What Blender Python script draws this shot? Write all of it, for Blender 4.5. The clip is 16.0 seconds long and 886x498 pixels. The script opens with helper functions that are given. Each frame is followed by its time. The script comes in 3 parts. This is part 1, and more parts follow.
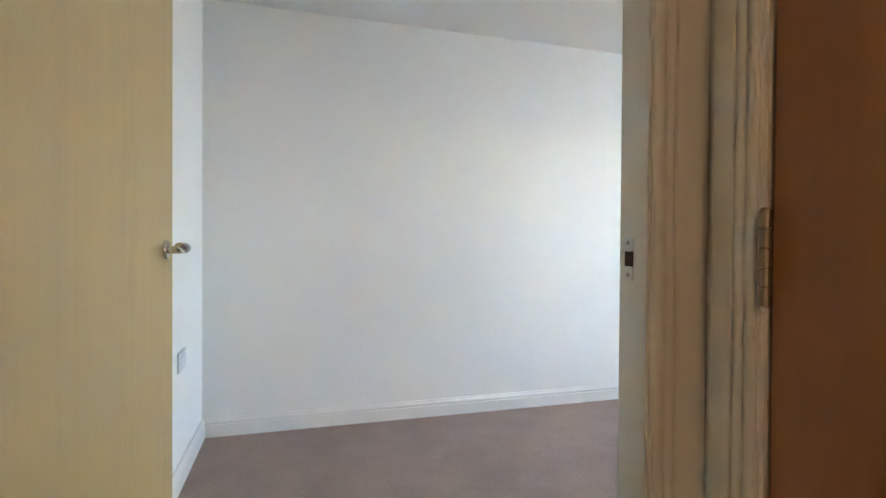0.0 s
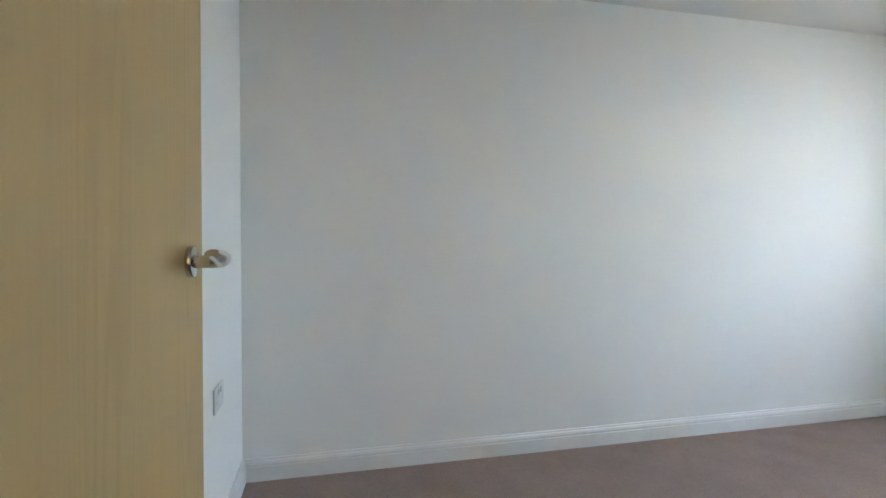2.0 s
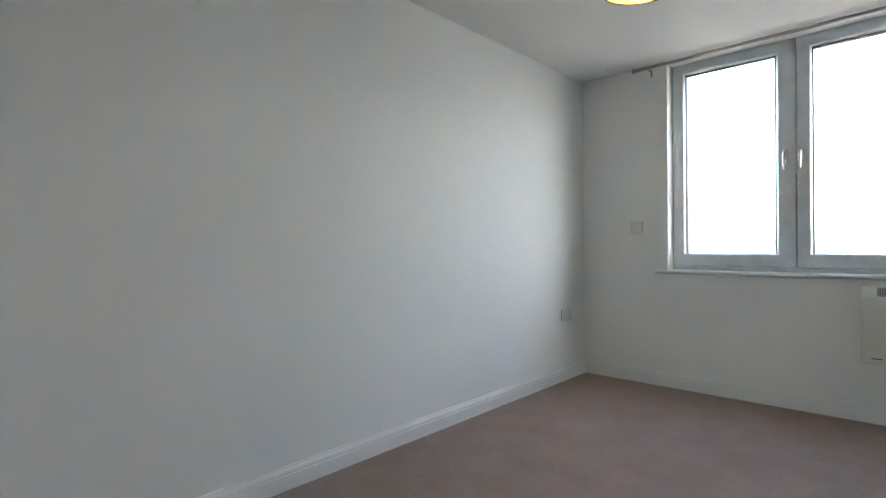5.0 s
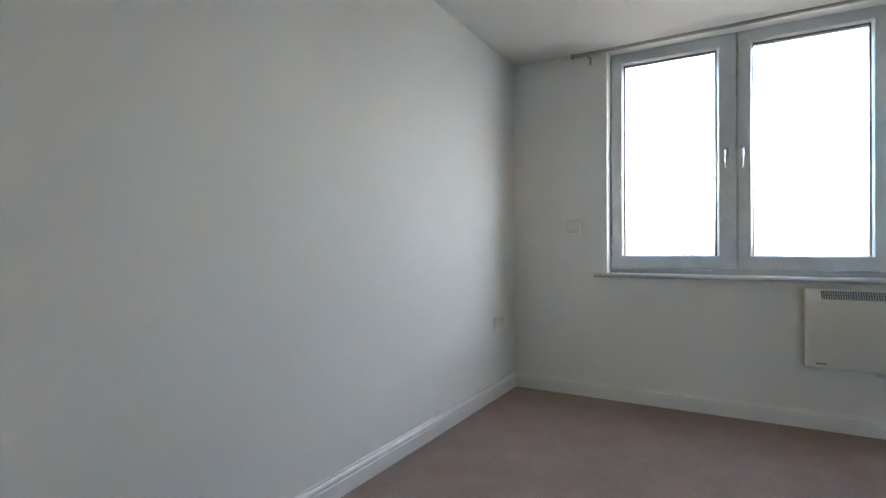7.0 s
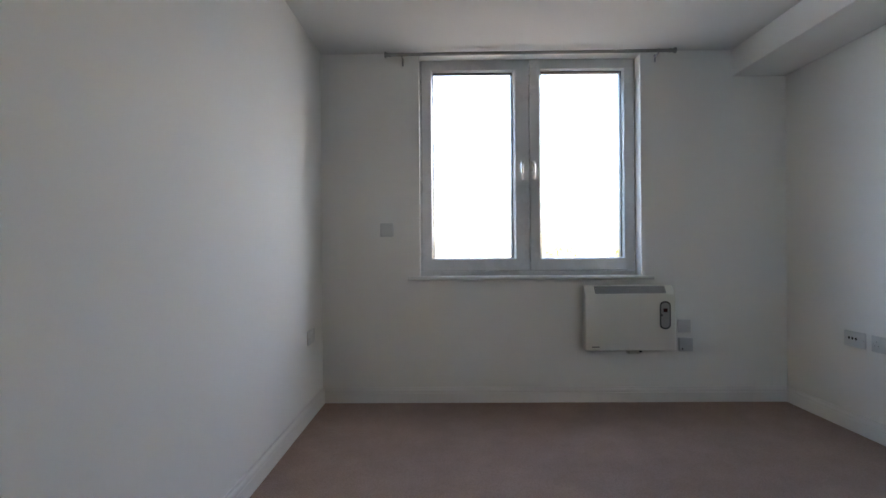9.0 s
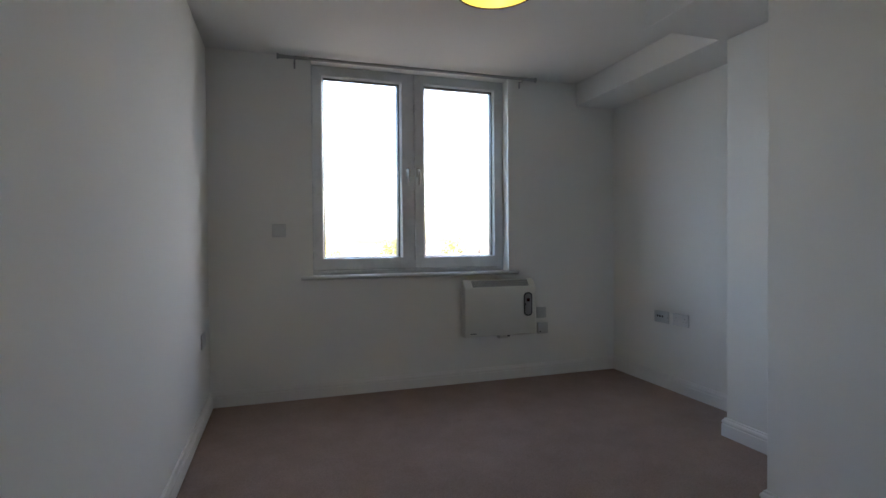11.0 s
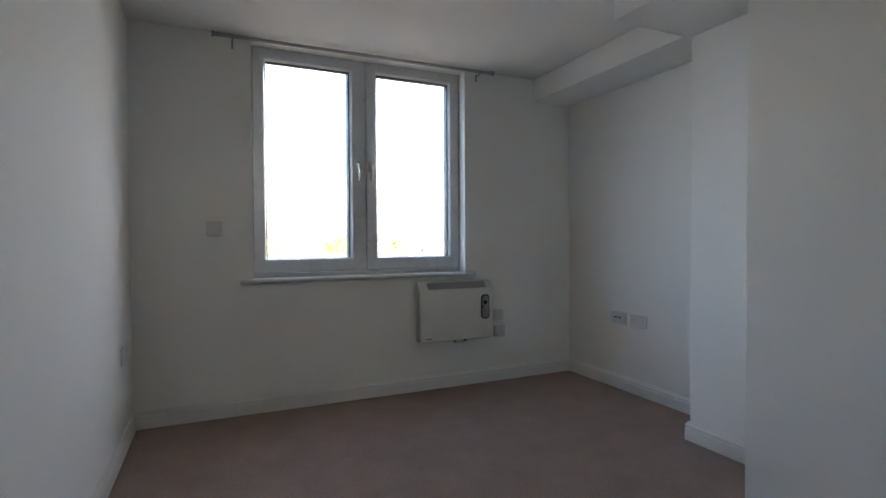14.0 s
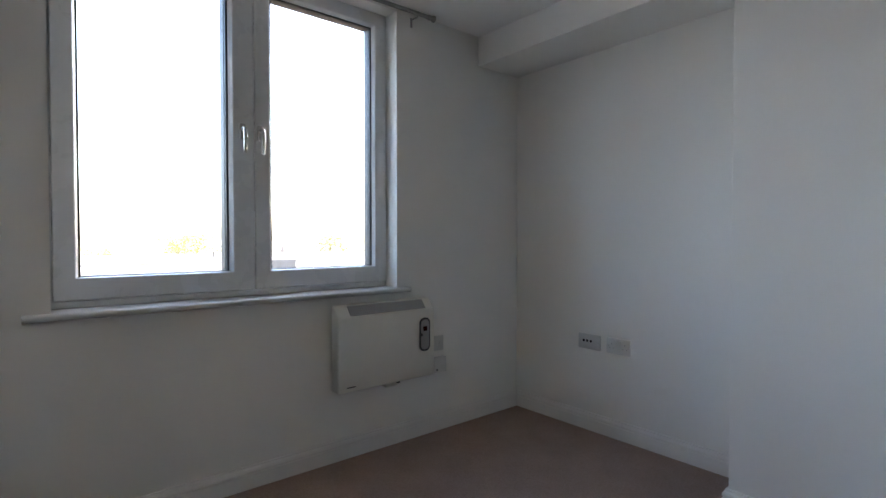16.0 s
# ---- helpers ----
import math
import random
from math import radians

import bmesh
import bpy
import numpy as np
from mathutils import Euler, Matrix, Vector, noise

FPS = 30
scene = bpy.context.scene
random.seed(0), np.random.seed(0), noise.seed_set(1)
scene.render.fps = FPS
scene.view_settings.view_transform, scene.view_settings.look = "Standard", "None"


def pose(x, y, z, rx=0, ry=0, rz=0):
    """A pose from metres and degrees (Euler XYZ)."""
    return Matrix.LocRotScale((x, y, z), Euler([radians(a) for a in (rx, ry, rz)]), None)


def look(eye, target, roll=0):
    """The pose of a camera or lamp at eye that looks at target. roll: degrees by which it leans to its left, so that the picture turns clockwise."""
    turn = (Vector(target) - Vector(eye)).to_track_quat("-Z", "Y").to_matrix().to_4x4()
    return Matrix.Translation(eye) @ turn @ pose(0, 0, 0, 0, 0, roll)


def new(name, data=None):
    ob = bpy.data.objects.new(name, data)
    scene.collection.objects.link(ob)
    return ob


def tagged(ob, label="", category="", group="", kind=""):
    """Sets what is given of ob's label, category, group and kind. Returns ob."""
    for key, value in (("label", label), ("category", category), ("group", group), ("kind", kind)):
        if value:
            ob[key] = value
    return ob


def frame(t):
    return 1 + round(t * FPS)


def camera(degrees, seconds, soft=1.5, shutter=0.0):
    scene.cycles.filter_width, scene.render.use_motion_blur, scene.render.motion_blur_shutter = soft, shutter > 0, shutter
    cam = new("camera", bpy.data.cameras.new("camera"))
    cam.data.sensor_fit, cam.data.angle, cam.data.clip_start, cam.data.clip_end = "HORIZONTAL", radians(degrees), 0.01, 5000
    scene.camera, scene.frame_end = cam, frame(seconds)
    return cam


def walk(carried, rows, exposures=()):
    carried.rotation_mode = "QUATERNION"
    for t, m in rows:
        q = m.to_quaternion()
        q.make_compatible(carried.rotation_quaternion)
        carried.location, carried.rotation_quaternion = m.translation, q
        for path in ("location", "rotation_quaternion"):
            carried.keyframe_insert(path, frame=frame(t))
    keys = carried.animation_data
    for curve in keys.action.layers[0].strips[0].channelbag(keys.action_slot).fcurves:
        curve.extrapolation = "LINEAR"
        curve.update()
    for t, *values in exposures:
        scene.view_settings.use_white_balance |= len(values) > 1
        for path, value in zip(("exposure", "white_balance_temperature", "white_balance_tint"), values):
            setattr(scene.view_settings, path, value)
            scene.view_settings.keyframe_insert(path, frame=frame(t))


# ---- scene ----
cam = camera(82.8, 16.0)
PATH = [
    (0, (2.951, -3.665, 1.056), (1.033, -3.098, 1.032), 0.4),
    (0.2, (2.889, -3.677, 1.058), (0.943, -3.218, 1.032), 0.35),
    (0.5, (2.789, -3.696, 1.06), (0.817, -3.365, 1.038), 0.3),
    (1, (2.616, -3.735, 1.06), (0.639, -3.438, 1.05), 0.1),
    (1.5, (2.496, -3.767, 1.06), (0.519, -3.46, 1.049), -0.0),
    (2, (2.414, -3.768, 1.054), (0.466, -3.313, 1.047), -0.3),
    (2.5, (2.344, -3.776, 1.056), (0.441, -3.158, 1.051), -0.4),
    (3, (2.294, -3.791, 1.05), (0.45, -3.016, 1.059), -0.8),
    (3.5, (2.223, -3.828, 1.056), (0.483, -2.842, 1.037), -0.0),
    (4, (2.16, -3.833, 1.048), (0.603, -2.578, 1.04), -0.6),
    (4.5, (2.068, -3.8, 1.048), (0.608, -2.433, 1.027), -0.6),
    (4.7, (2.034, -3.79, 1.044), (0.608, -2.387, 1.026), -0.6),
    (6.8, (1.459, -3.501, 1.007), (0.412, -1.797, 1.01), -0.1),
    (7, (1.401, -3.477, 1.009), (0.399, -1.746, 1.009), -0.1),
    (7.5, (1.246, -3.443, 1.01), (0.477, -1.597, 1.013), -0.1),
    (8, (1.089, -3.427, 1.02), (0.587, -1.491, 1.015), -0.5),
    (8.5, (0.96, -3.395, 1.032), (0.686, -1.413, 1.029), -0.4),
    (9, (0.855, -3.385, 1.033), (0.833, -1.385, 1.032), -0.4),
    (9.5, (0.755, -3.426, 1.032), (0.942, -1.435, 1.032), -0.4),
    (9.7, (0.707, -3.46, 1.041), (0.962, -1.476, 1.036), -0.4),
    (11.8, (0.359, -3.685, 1.095), (1.127, -1.838, 1.071), -0.5),
    (12, (0.34, -3.72, 1.1), (1.139, -1.886, 1.08), -0.5),
    (12.5, (0.328, -3.747, 1.107), (1.151, -1.924, 1.083), -0.5),
    (13, (0.349, -3.695, 1.108), (1.173, -1.873, 1.072), -0.5),
    (13.5, (0.408, -3.552, 1.102), (1.229, -1.729, 1.062), -0.3),
    (14, (0.451, -3.361, 1.091), (1.273, -1.538, 1.052), -0.3),
    (14.5, (0.483, -3.104, 1.096), (1.334, -1.294, 1.065), -0.2),
    (15, (0.521, -2.842, 1.113), (1.571, -1.141, 1.076), -0.1),
    (15.5, (0.574, -2.542, 1.12), (1.732, -0.912, 1.082), -0.1),
    (16, (0.597, -2.261, 1.114), (1.874, -0.723, 1.071), 0.0),
]
EXPOSURES = [      # stops, kelvin, tint
    (0.0, 6.50, 6300, 5), (0.5, 6.23, 6250, 5), (1.5, 5.98, 6250, 4), (2.5, 5.92, 6250, 4), (4.5, 5.57, 6350, 5), (7.0, 5.29, 6400, 6),
    (8.5, 5.16, 6500, 11), (9.0, 4.83, 6550, 12), (9.5, 4.55, 6600, 12), (12.0, 4.28, 6550, 11), (13.5, 4.49, 6550, 11), (14.5, 4.49, 6550, 12), (16.0, 4.55, 6600, 13),
]
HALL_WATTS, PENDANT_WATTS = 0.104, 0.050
walk(cam, [(t, look(eye, target, roll)) for t, eye, target, roll in PATH], EXPOSURES)

# ---- world, sun and lamps ----
H = 2.35          # ceiling height
EAST, SOUTH = 3.115, -4.14
ENTRY, DOORFACE, HALL = 2.245, 2.285, 2.344      # faces of the wall that holds the door

world = bpy.data.worlds.new("sky")
scene.world = world
world.use_nodes = True
wn, wl = world.node_tree.nodes, world.node_tree.links
sky = wn.new("ShaderNodeTexSky")
sky.sky_type = "NISHITA"
sky.sun_disc = False
SUN_UP, SUN_ROUND = 36, 100      # degrees over the horizon, and clockwise from the window's outlook
sky.sun_elevation, sky.sun_rotation = radians(SUN_UP), radians(SUN_ROUND)
sky.air_density, sky.dust_density, sky.ozone_density = 1.0, 3.6, 1.0
wl.new(sky.outputs[0], wn["Background"].inputs[0])
wn["Background"].inputs[1].default_value = 0.15

sun = new("sun", bpy.data.lights.new("sun", "SUN"))
sun.data.energy, sun.data.angle, sun.data.color = 2.5, radians(0.5), (1.0, 0.95, 0.87)
sun.matrix_world = look((0, 0, 30), (-20 * math.sin(radians(SUN_ROUND)), -20 * math.cos(radians(SUN_ROUND)), 30 - 20 * math.tan(radians(SUN_UP))))

# ---- materials ----


def material(name, colour, rough=0.5, metal=0.0, vary=0.06, scale=6.0, grain=200.0, bump=0.1, spread=0.004, stretch=(1, 1, 1), coat=0.0, sheen=0.5):
    """A surface with broad and fine variation of colour, and fine relief."""
    m = bpy.data.materials.new(name)
    m.use_nodes = True
    n, l = m.node_tree.nodes, m.node_tree.links
    b = n["Principled BSDF"]
    b.inputs["Metallic"].default_value = metal
    b.inputs["Coat Weight"].default_value = coat
    b.inputs["Specular IOR Level"].default_value = sheen
    co, mp = n.new("ShaderNodeTexCoord"), n.new("ShaderNodeMapping")
    mp.inputs["Scale"].default_value = stretch
    l.new(co.outputs["Object"], mp.inputs["Vector"])
    broad, fine = n.new("ShaderNodeTexNoise"), n.new("ShaderNodeTexNoise")
    for tex, s, d in ((broad, scale, 4), (fine, grain, 3)):
        tex.inputs["Scale"].default_value, tex.inputs["Detail"].default_value = s, d
        l.new(mp.outputs[0], tex.inputs["Vector"])
    mix = n.new("ShaderNodeMath")
    mix.operation = "MULTIPLY_ADD"
    l.new(broad.outputs["Fac"], mix.inputs[0])
    mix.inputs[1].default_value = 0.6
    half = n.new("ShaderNodeMath")
    half.operation = "MULTIPLY"
    half.inputs[1].default_value = 0.4
    l.new(fine.outputs["Fac"], half.inputs[0])
    l.new(half.outputs[0], mix.inputs[2])
    ramp = n.new("ShaderNodeValToRGB")
    ramp.color_ramp.elements[0].position, ramp.color_ramp.elements[1].position = 0.3, 0.7
    ramp.color_ramp.elements[0].color = (*[c * (1 - vary) for c in colour], 1)
    ramp.color_ramp.elements[1].color = (*[min(1, c * (1 + vary)) for c in colour], 1)
    l.new(mix.outputs[0], ramp.inputs[0])
    l.new(ramp.outputs[0], b.inputs["Base Color"])
    gloss = n.new("ShaderNodeMapRange")
    gloss.inputs["To Min"].default_value, gloss.inputs["To Max"].default_value = max(0.02, rough - 0.07), min(1, rough + 0.07)
    l.new(broad.outputs["Fac"], gloss.inputs["Value"])
    l.new(gloss.outputs[0], b.inputs["Roughness"])
    if bump:
        bp = n.new("ShaderNodeBump")
        bp.inputs["Strength"].default_value, bp.inputs["Distance"].default_value = bump, spread
        l.new(fine.outputs["Fac"], bp.inputs["Height"])
        l.new(bp.outputs[0], b.inputs["Normal"])
    return m


def glow(name, colour, strength):
    m = bpy.data.materials.new(name)
    m.use_nodes = True
    b = m.node_tree.nodes["Principled BSDF"]
    b.inputs["Base Color"].default_value = (*colour, 1)
    b.inputs["Emission Color"].default_value = (*colour, 1)
    b.inputs["Emission Strength"].default_value = strength
    return m


def wood(name, light, dark, rings=0.3):
    """Straight-grained veneer with the grain upright."""
    m = material(name, light, 0.42, vary=0.05, scale=3.0, grain=22.0, bump=0.05, spread=0.001, stretch=(9, 9, 0.45))
    n, l = m.node_tree.nodes, m.node_tree.links
    b = n["Principled BSDF"]
    co, mp = n.new("ShaderNodeTexCoord"), n.new("ShaderNodeMapping")
    mp.inputs["Scale"].default_value = (9, 9, 0.35)
    l.new(co.outputs["Object"], mp.inputs["Vector"])
    streak = n.new("ShaderNodeTexNoise")
    streak.inputs["Scale"].default_value, streak.inputs["Detail"].default_value, streak.inputs["Distortion"].default_value = 4.0, 6.0, 0.4
    l.new(mp.outputs[0], streak.inputs["Vector"])
    fac = n.new("ShaderNodeMapRange")
    fac.inputs["From Min"].default_value, fac.inputs["From Max"].default_value = 0.45, 0.80
    fac.inputs["To Max"].default_value = 0.20
    l.new(streak.outputs["Fac"], fac.inputs["Value"])
    mx = n.new("ShaderNodeMix")
    mx.data_type = "RGBA"
    l.new(fac.outputs[0], mx.inputs["Factor"])
    l.new(b.inputs["Base Color"].links[0].from_socket, mx.inputs[6])
    mx.inputs[7].default_value = (*dark, 1)
    # growth rings: fine contour lines, long and wavy, stronger in some places
    slow = n.new("ShaderNodeMapping")
    slow.inputs["Scale"].default_value = (3.2, 3.2, 0.22)
    l.new(co.outputs["Object"], slow.inputs["Vector"])
    hill, where = n.new("ShaderNodeTexNoise"), n.new("ShaderNodeTexNoise")
    for tex, sc, det in ((hill, 1.5, 2.0), (where, 0.9, 1.0)):
        tex.inputs["Scale"].default_value, tex.inputs["Detail"].default_value = sc, det
        l.new(slow.outputs[0], tex.inputs["Vector"])
    many, wave = n.new("ShaderNodeMath"), n.new("ShaderNodeMath")
    many.operation, wave.operation = "MULTIPLY", "SINE"
    many.inputs[1].default_value = 230.0
    l.new(hill.outputs["Fac"], many.inputs[0])
    l.new(many.outputs[0], wave.inputs[0])
    line, patch = n.new("ShaderNodeMapRange"), n.new("ShaderNodeMapRange")
    line.inputs["From Min"].default_value, line.inputs["From Max"].default_value = 0.1, 1.0
    line.inputs["To Max"].default_value = rings
    l.new(wave.outputs[0], line.inputs["Value"])
    patch.inputs["From Min"].default_value, patch.inputs["From Max"].default_value = 0.42, 0.62
    l.new(where.outputs["Fac"], patch.inputs["Value"])
    both = n.new("ShaderNodeMath")
    both.operation = "MULTIPLY"
    l.new(line.outputs[0], both.inputs[0])
    l.new(patch.outputs[0], both.inputs[1])
    ringed = n.new("ShaderNodeMix")
    ringed.data_type = "RGBA"
    l.new(both.outputs[0], ringed.inputs["Factor"])
    l.new(mx.outputs[2], ringed.inputs[6])
    ringed.inputs[7].default_value = (*dark, 1)
    l.new(ringed.outputs[2], b.inputs["Base Color"])
    return m


def carpet_material():
    """Short twist pile, mottled, with trodden patches."""
    m = material("carpet", (0.42, 0.300, 0.252), 0.95, vary=0.06, scale=2.2, grain=420.0, bump=0.9, spread=0.006)
    n, l = m.node_tree.nodes, m.node_tree.links
    b = n["Principled BSDF"]
    b.inputs["Sheen Weight"].default_value = 0.06
    b.inputs["Specular IOR Level"].default_value = 0.1
    tuft = n.new("ShaderNodeTexVoronoi")
    tuft.inputs["Scale"].default_value = 170
    co = n.new("ShaderNodeTexCoord")
    l.new(co.outputs["Object"], tuft.inputs["Vector"])
    dim = n.new("ShaderNodeMapRange")
    dim.inputs["From Max"].default_value = 0.8
    dim.inputs["To Min"].default_value, dim.inputs["To Max"].default_value = 1.08, 0.82
    l.new(tuft.outputs["Distance"], dim.inputs["Value"])
    patch = n.new("ShaderNodeTexNoise")
    patch.inputs["Scale"].default_value, patch.inputs["Detail"].default_value = 5.5, 5
    l.new(co.outputs["Object"], patch.inputs["Vector"])
    rng = n.new("ShaderNodeMapRange")
    rng.inputs["From Min"].default_value, rng.inputs["From Max"].default_value = 0.35, 0.65
    rng.inputs["To Min"].default_value, rng.inputs["To Max"].default_value = 0.95, 1.05
    l.new(patch.outputs["Fac"], rng.inputs["Value"])
    both = n.new("ShaderNodeMath")
    both.operation = "MULTIPLY"
    l.new(dim.outputs[0], both.inputs[0])
    l.new(rng.outputs[0], both.inputs[1])
    mul = n.new("ShaderNodeVectorMath")
    mul.operation = "SCALE"
    l.new(b.inputs["Base Color"].links[0].from_socket, mul.inputs[0])
    l.new(both.outputs[0], mul.inputs["Scale"])
    l.new(mul.outputs[0], b.inputs["Base Color"])
    return m


def glass_material():
    m = bpy.data.materials.new("window_glass")
    m.use_nodes = True
    b = m.node_tree.nodes["Principled BSDF"]
    b.inputs["Base Color"].default_value = (0.97, 0.99, 0.98, 1)
    b.inputs["Roughness"].default_value = 0.0
    b.inputs["IOR"].default_value = 1.45
    b.inputs["Transmission Weight"].default_value = 1.0
    return m


PAINT = material("wall_paint", (0.88, 0.865, 0.83), 0.8, vary=0.018, scale=1.6, grain=240, bump=0.10, spread=0.002, sheen=0.2)
CEILING = material("ceiling_paint", (0.83, 0.82, 0.795), 0.9, vary=0.015, scale=1.3, grain=260, bump=0.08, spread=0.002, sheen=0.08)
GLOSS = material("white_gloss_woodwork", (0.76, 0.75, 0.725), 0.32, vary=0.02, scale=9, grain=90, bump=0.04, spread=0.001)
# white woodwork darkened in colour to hold down light bounced onto the ceiling
SILL = material("white_woodwork_dark", (0.66, 0.65, 0.63), 0.4, vary=0.03, scale=7, grain=90, bump=0.04, spread=0.001)
# same white paint as GLOSS; the skirting's brighter light is put into the colour
SKIRTING = material("white_woodwork_bright", (0.83, 0.81, 0.785), 0.34, vary=0.025, scale=7, grain=90, bump=0.04, spread=0.001)
PVC = material("white_window_plastic", (0.70, 0.71, 0.715), 0.28, vary=0.015, scale=8, grain=300, bump=0.02, spread=0.001)
PLATE = material("white_socket_plastic", (0.68, 0.68, 0.67), 0.35, vary=0.02, scale=20, grain=300, bump=0.02, spread=0.001)
PLATE_PALE = material("pale_wall_plate", (0.64, 0.635, 0.625), 0.35, vary=0.02, scale=20, grain=300, bump=0.02, spread=0.001)
SHUTTER = material("grey_socket_shutter", (0.42, 0.42, 0.42), 0.5, vary=0.1, bump=0)
# bare wood colour with the hole's shade put into it
RECESS = material("shaded_wood_recess", (0.045, 0.025, 0.020), 0.8, vary=0.2, bump=0)
# near-black fill; behind the heater grille it paints the inner shade
DARK_FILL = material("dark_fill", (0.015, 0.015, 0.015), 0.6, vary=0.2, bump=0)
RUBBER = material("black_rubber_seal", (0.012, 0.013, 0.016), 0.55, vary=0.2, bump=0)
STEEL = material("brushed_steel", (0.50, 0.49, 0.48), 0.34, 1.0, vary=0.06, scale=12, grain=400, bump=0.03, spread=0.0005)
CHROME = material("polished_chrome", (0.64, 0.64, 0.65), 0.13, 1.0, vary=0.02, scale=10, grain=200, bump=0.0)
SATIN = material("satin_chrome", (0.66, 0.66, 0.67), 0.26, 1.0, vary=0.02, scale=10, grain=200, bump=0.0)
BRASS = material("aged_steel_hinge", (0.40, 0.345, 0.29), 0.36, 1.0, vary=0.12, scale=40, grain=300, bump=0.05, spread=0.0005)
VENEER = wood("maple_veneer", (0.50, 0.330, 0.132), (0.36, 0.225, 0.078), 0.6)
VENEER_DARK = wood("red_brown_veneer", (0.335, 0.130, 0.043), (0.25, 0.092, 0.030))
# brown edge wood, darkened because the door's hinge edge lies in shade
EDGE_SHADE = wood("shaded_edge_wood", (0.21, 0.140, 0.095), (0.09, 0.055, 0.036))
POLE = material("satin_nickel", (0.36, 0.355, 0.35), 0.34, 1.0, vary=0.06, scale=12, grain=400, bump=0.03, spread=0.0005)
CARPET = carpet_material()
GLASS = glass_material()
ENAMEL = material("cream_enamel", (0.75, 0.73, 0.67), 0.38, vary=0.02, scale=7, grain=260, bump=0.03, spread=0.001)
GRILLE = material("grey_grille", (0.43, 0.42, 0.405), 0.5, vary=0.05, scale=30, grain=200, bump=0.02, spread=0.001)
BEZEL = material("dark_grey_plastic", (0.045, 0.045, 0.05), 0.35, vary=0.1, scale=30, grain=200, bump=0.02, spread=0.001)
PANEL = material("grey_plastic", (0.30, 0.29, 0.29), 0.4, vary=0.08, scale=30, grain=200, bump=0.02, spread=0.001)
LED = material("dark_red_display", (0.045, 0.006, 0.006), 0.2, vary=0.1, scale=30, grain=200, bump=0)
SHADE_OUT = material("bronze_shade", (0.10, 0.075, 0.055), 0.38, 0.6, vary=0.1, scale=14, grain=200, bump=0.03, spread=0.001)
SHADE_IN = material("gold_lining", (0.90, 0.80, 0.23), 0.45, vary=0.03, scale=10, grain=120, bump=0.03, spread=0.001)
BULB = glow("lit_bulb", (1.0, 0.86, 0.60), 0.22)
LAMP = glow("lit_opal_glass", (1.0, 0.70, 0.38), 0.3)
CORD = material("white_flex", (0.7, 0.7, 0.68), 0.5, vary=0.03, bump=0)
GRASS = material("far_grass", (0.034, 0.030, 0.020), 0.9, vary=0.3, scale=0.02, grain=0.5, bump=0.2, spread=0.2)
FELT = material("grey_roof_membrane", (0.080, 0.075, 0.066), 0.8, vary=0.12, scale=0.3, grain=8, bump=0.2, spread=0.01)
BRICK = material("brown_brick", (0.28, 0.18, 0.13), 0.85, vary=0.15, scale=0.6, grain=14, bump=0.3, spread=0.01)
TILE = material("brown_roof_tile", (0.20, 0.13, 0.095), 0.8, vary=0.2, scale=1.0, grain=12, bump=0.3, spread=0.02)
LEAD = material("dark_grey_sheet", (0.028, 0.030, 0.035), 0.9, 0.0, vary=0.1, scale=2, grain=30, bump=0.1, spread=0.003)
BARK = material("bark", (0.12, 0.09, 0.06), 0.9, vary=0.2, scale=3, grain=25, bump=0.5, spread=0.02)
LEAF = material("autumn_leaf", (0.26, 0.23, 0.055), 0.7, vary=0.18, scale=0.8, grain=9, bump=0)
PANE_FAR = material("far_window", (0.05, 0.06, 0.07), 0.15, vary=0.1, bump=0)

# ---- building blocks ----


def finish(name, bm, mat, smooth=0.0):
    me = bpy.data.meshes.new(name)
    bmesh.ops.recalc_face_normals(bm, faces=bm.faces)
    bm.to_mesh(me)
    bm.free()
    if smooth:
        me.shade_smooth()
        me.set_sharp_from_angle(angle=radians(smooth))
    me.materials.append(mat)
    return me


def part(name, bm, mat, parent, label="", smooth=0.0):
    """One mesh object under a thing or a part, in its parent's own axes."""
    ob = new(name, finish(name, bm, mat, smooth))
    ob.parent = parent
    return tagged(ob, label)


def solid(name, bm, mat, label, category, kind="structure", smooth=0.0):
    return tagged(new(name, finish(name, bm, mat, smooth)), label, category, kind=kind)


def thing(name, m, label, category, group="", kind=""):
    ob = new(name)
    ob.empty_display_size = 0.05
    ob.matrix_world = m
    return tagged(ob, label, category, group, kind)


def box(a, b, bevel=0.0, bm=None, segments=2):
    """A block from corner a to corner b, its edges rounded by bevel."""
    bm = bm or bmesh.new()
    made = bmesh.ops.create_cube(bm, size=1)["verts"]
    for v in made:
        v.co = [(p + q) / 2 + c * (q - p) for p, q, c in zip(a, b, v.co)]
    if bevel:
        edges = list({e for v in made for e in v.link_edges})
        bmesh.ops.bevel(bm, geom=edges, offset=bevel, segments=segments, affect="EDGES", profile=0.5)
    return bm


def sweep(profile, a, b, ma=0.0, mb=0.0, out=(0, -1, 0), up=(0, 0, 1), bm=None):
    """A moulding from a to b. profile: (distance out, height). ma, mb: how far each end leans outward with the distance (mitres)."""
    bm = bm or bmesh.new()
    a, b, out, up = Vector(a), Vector(b), Vector(out), Vector(up)
    way = (b - a).normalized()
    ends = [[bm.verts.new(p + out * d + up * h + way * (s * k * d)) for d, h in profile] for p, s, k in ((a, -1, ma), (b, 1, mb))]
    n = len(profile)
    for i in range(n):
        bm.faces.new((ends[0][i], ends[0][(i + 1) % n], ends[1][(i + 1) % n], ends[1][i]))
    bm.faces.new(ends[0])
    bm.faces.new(list(reversed(ends[1])))
    return bm


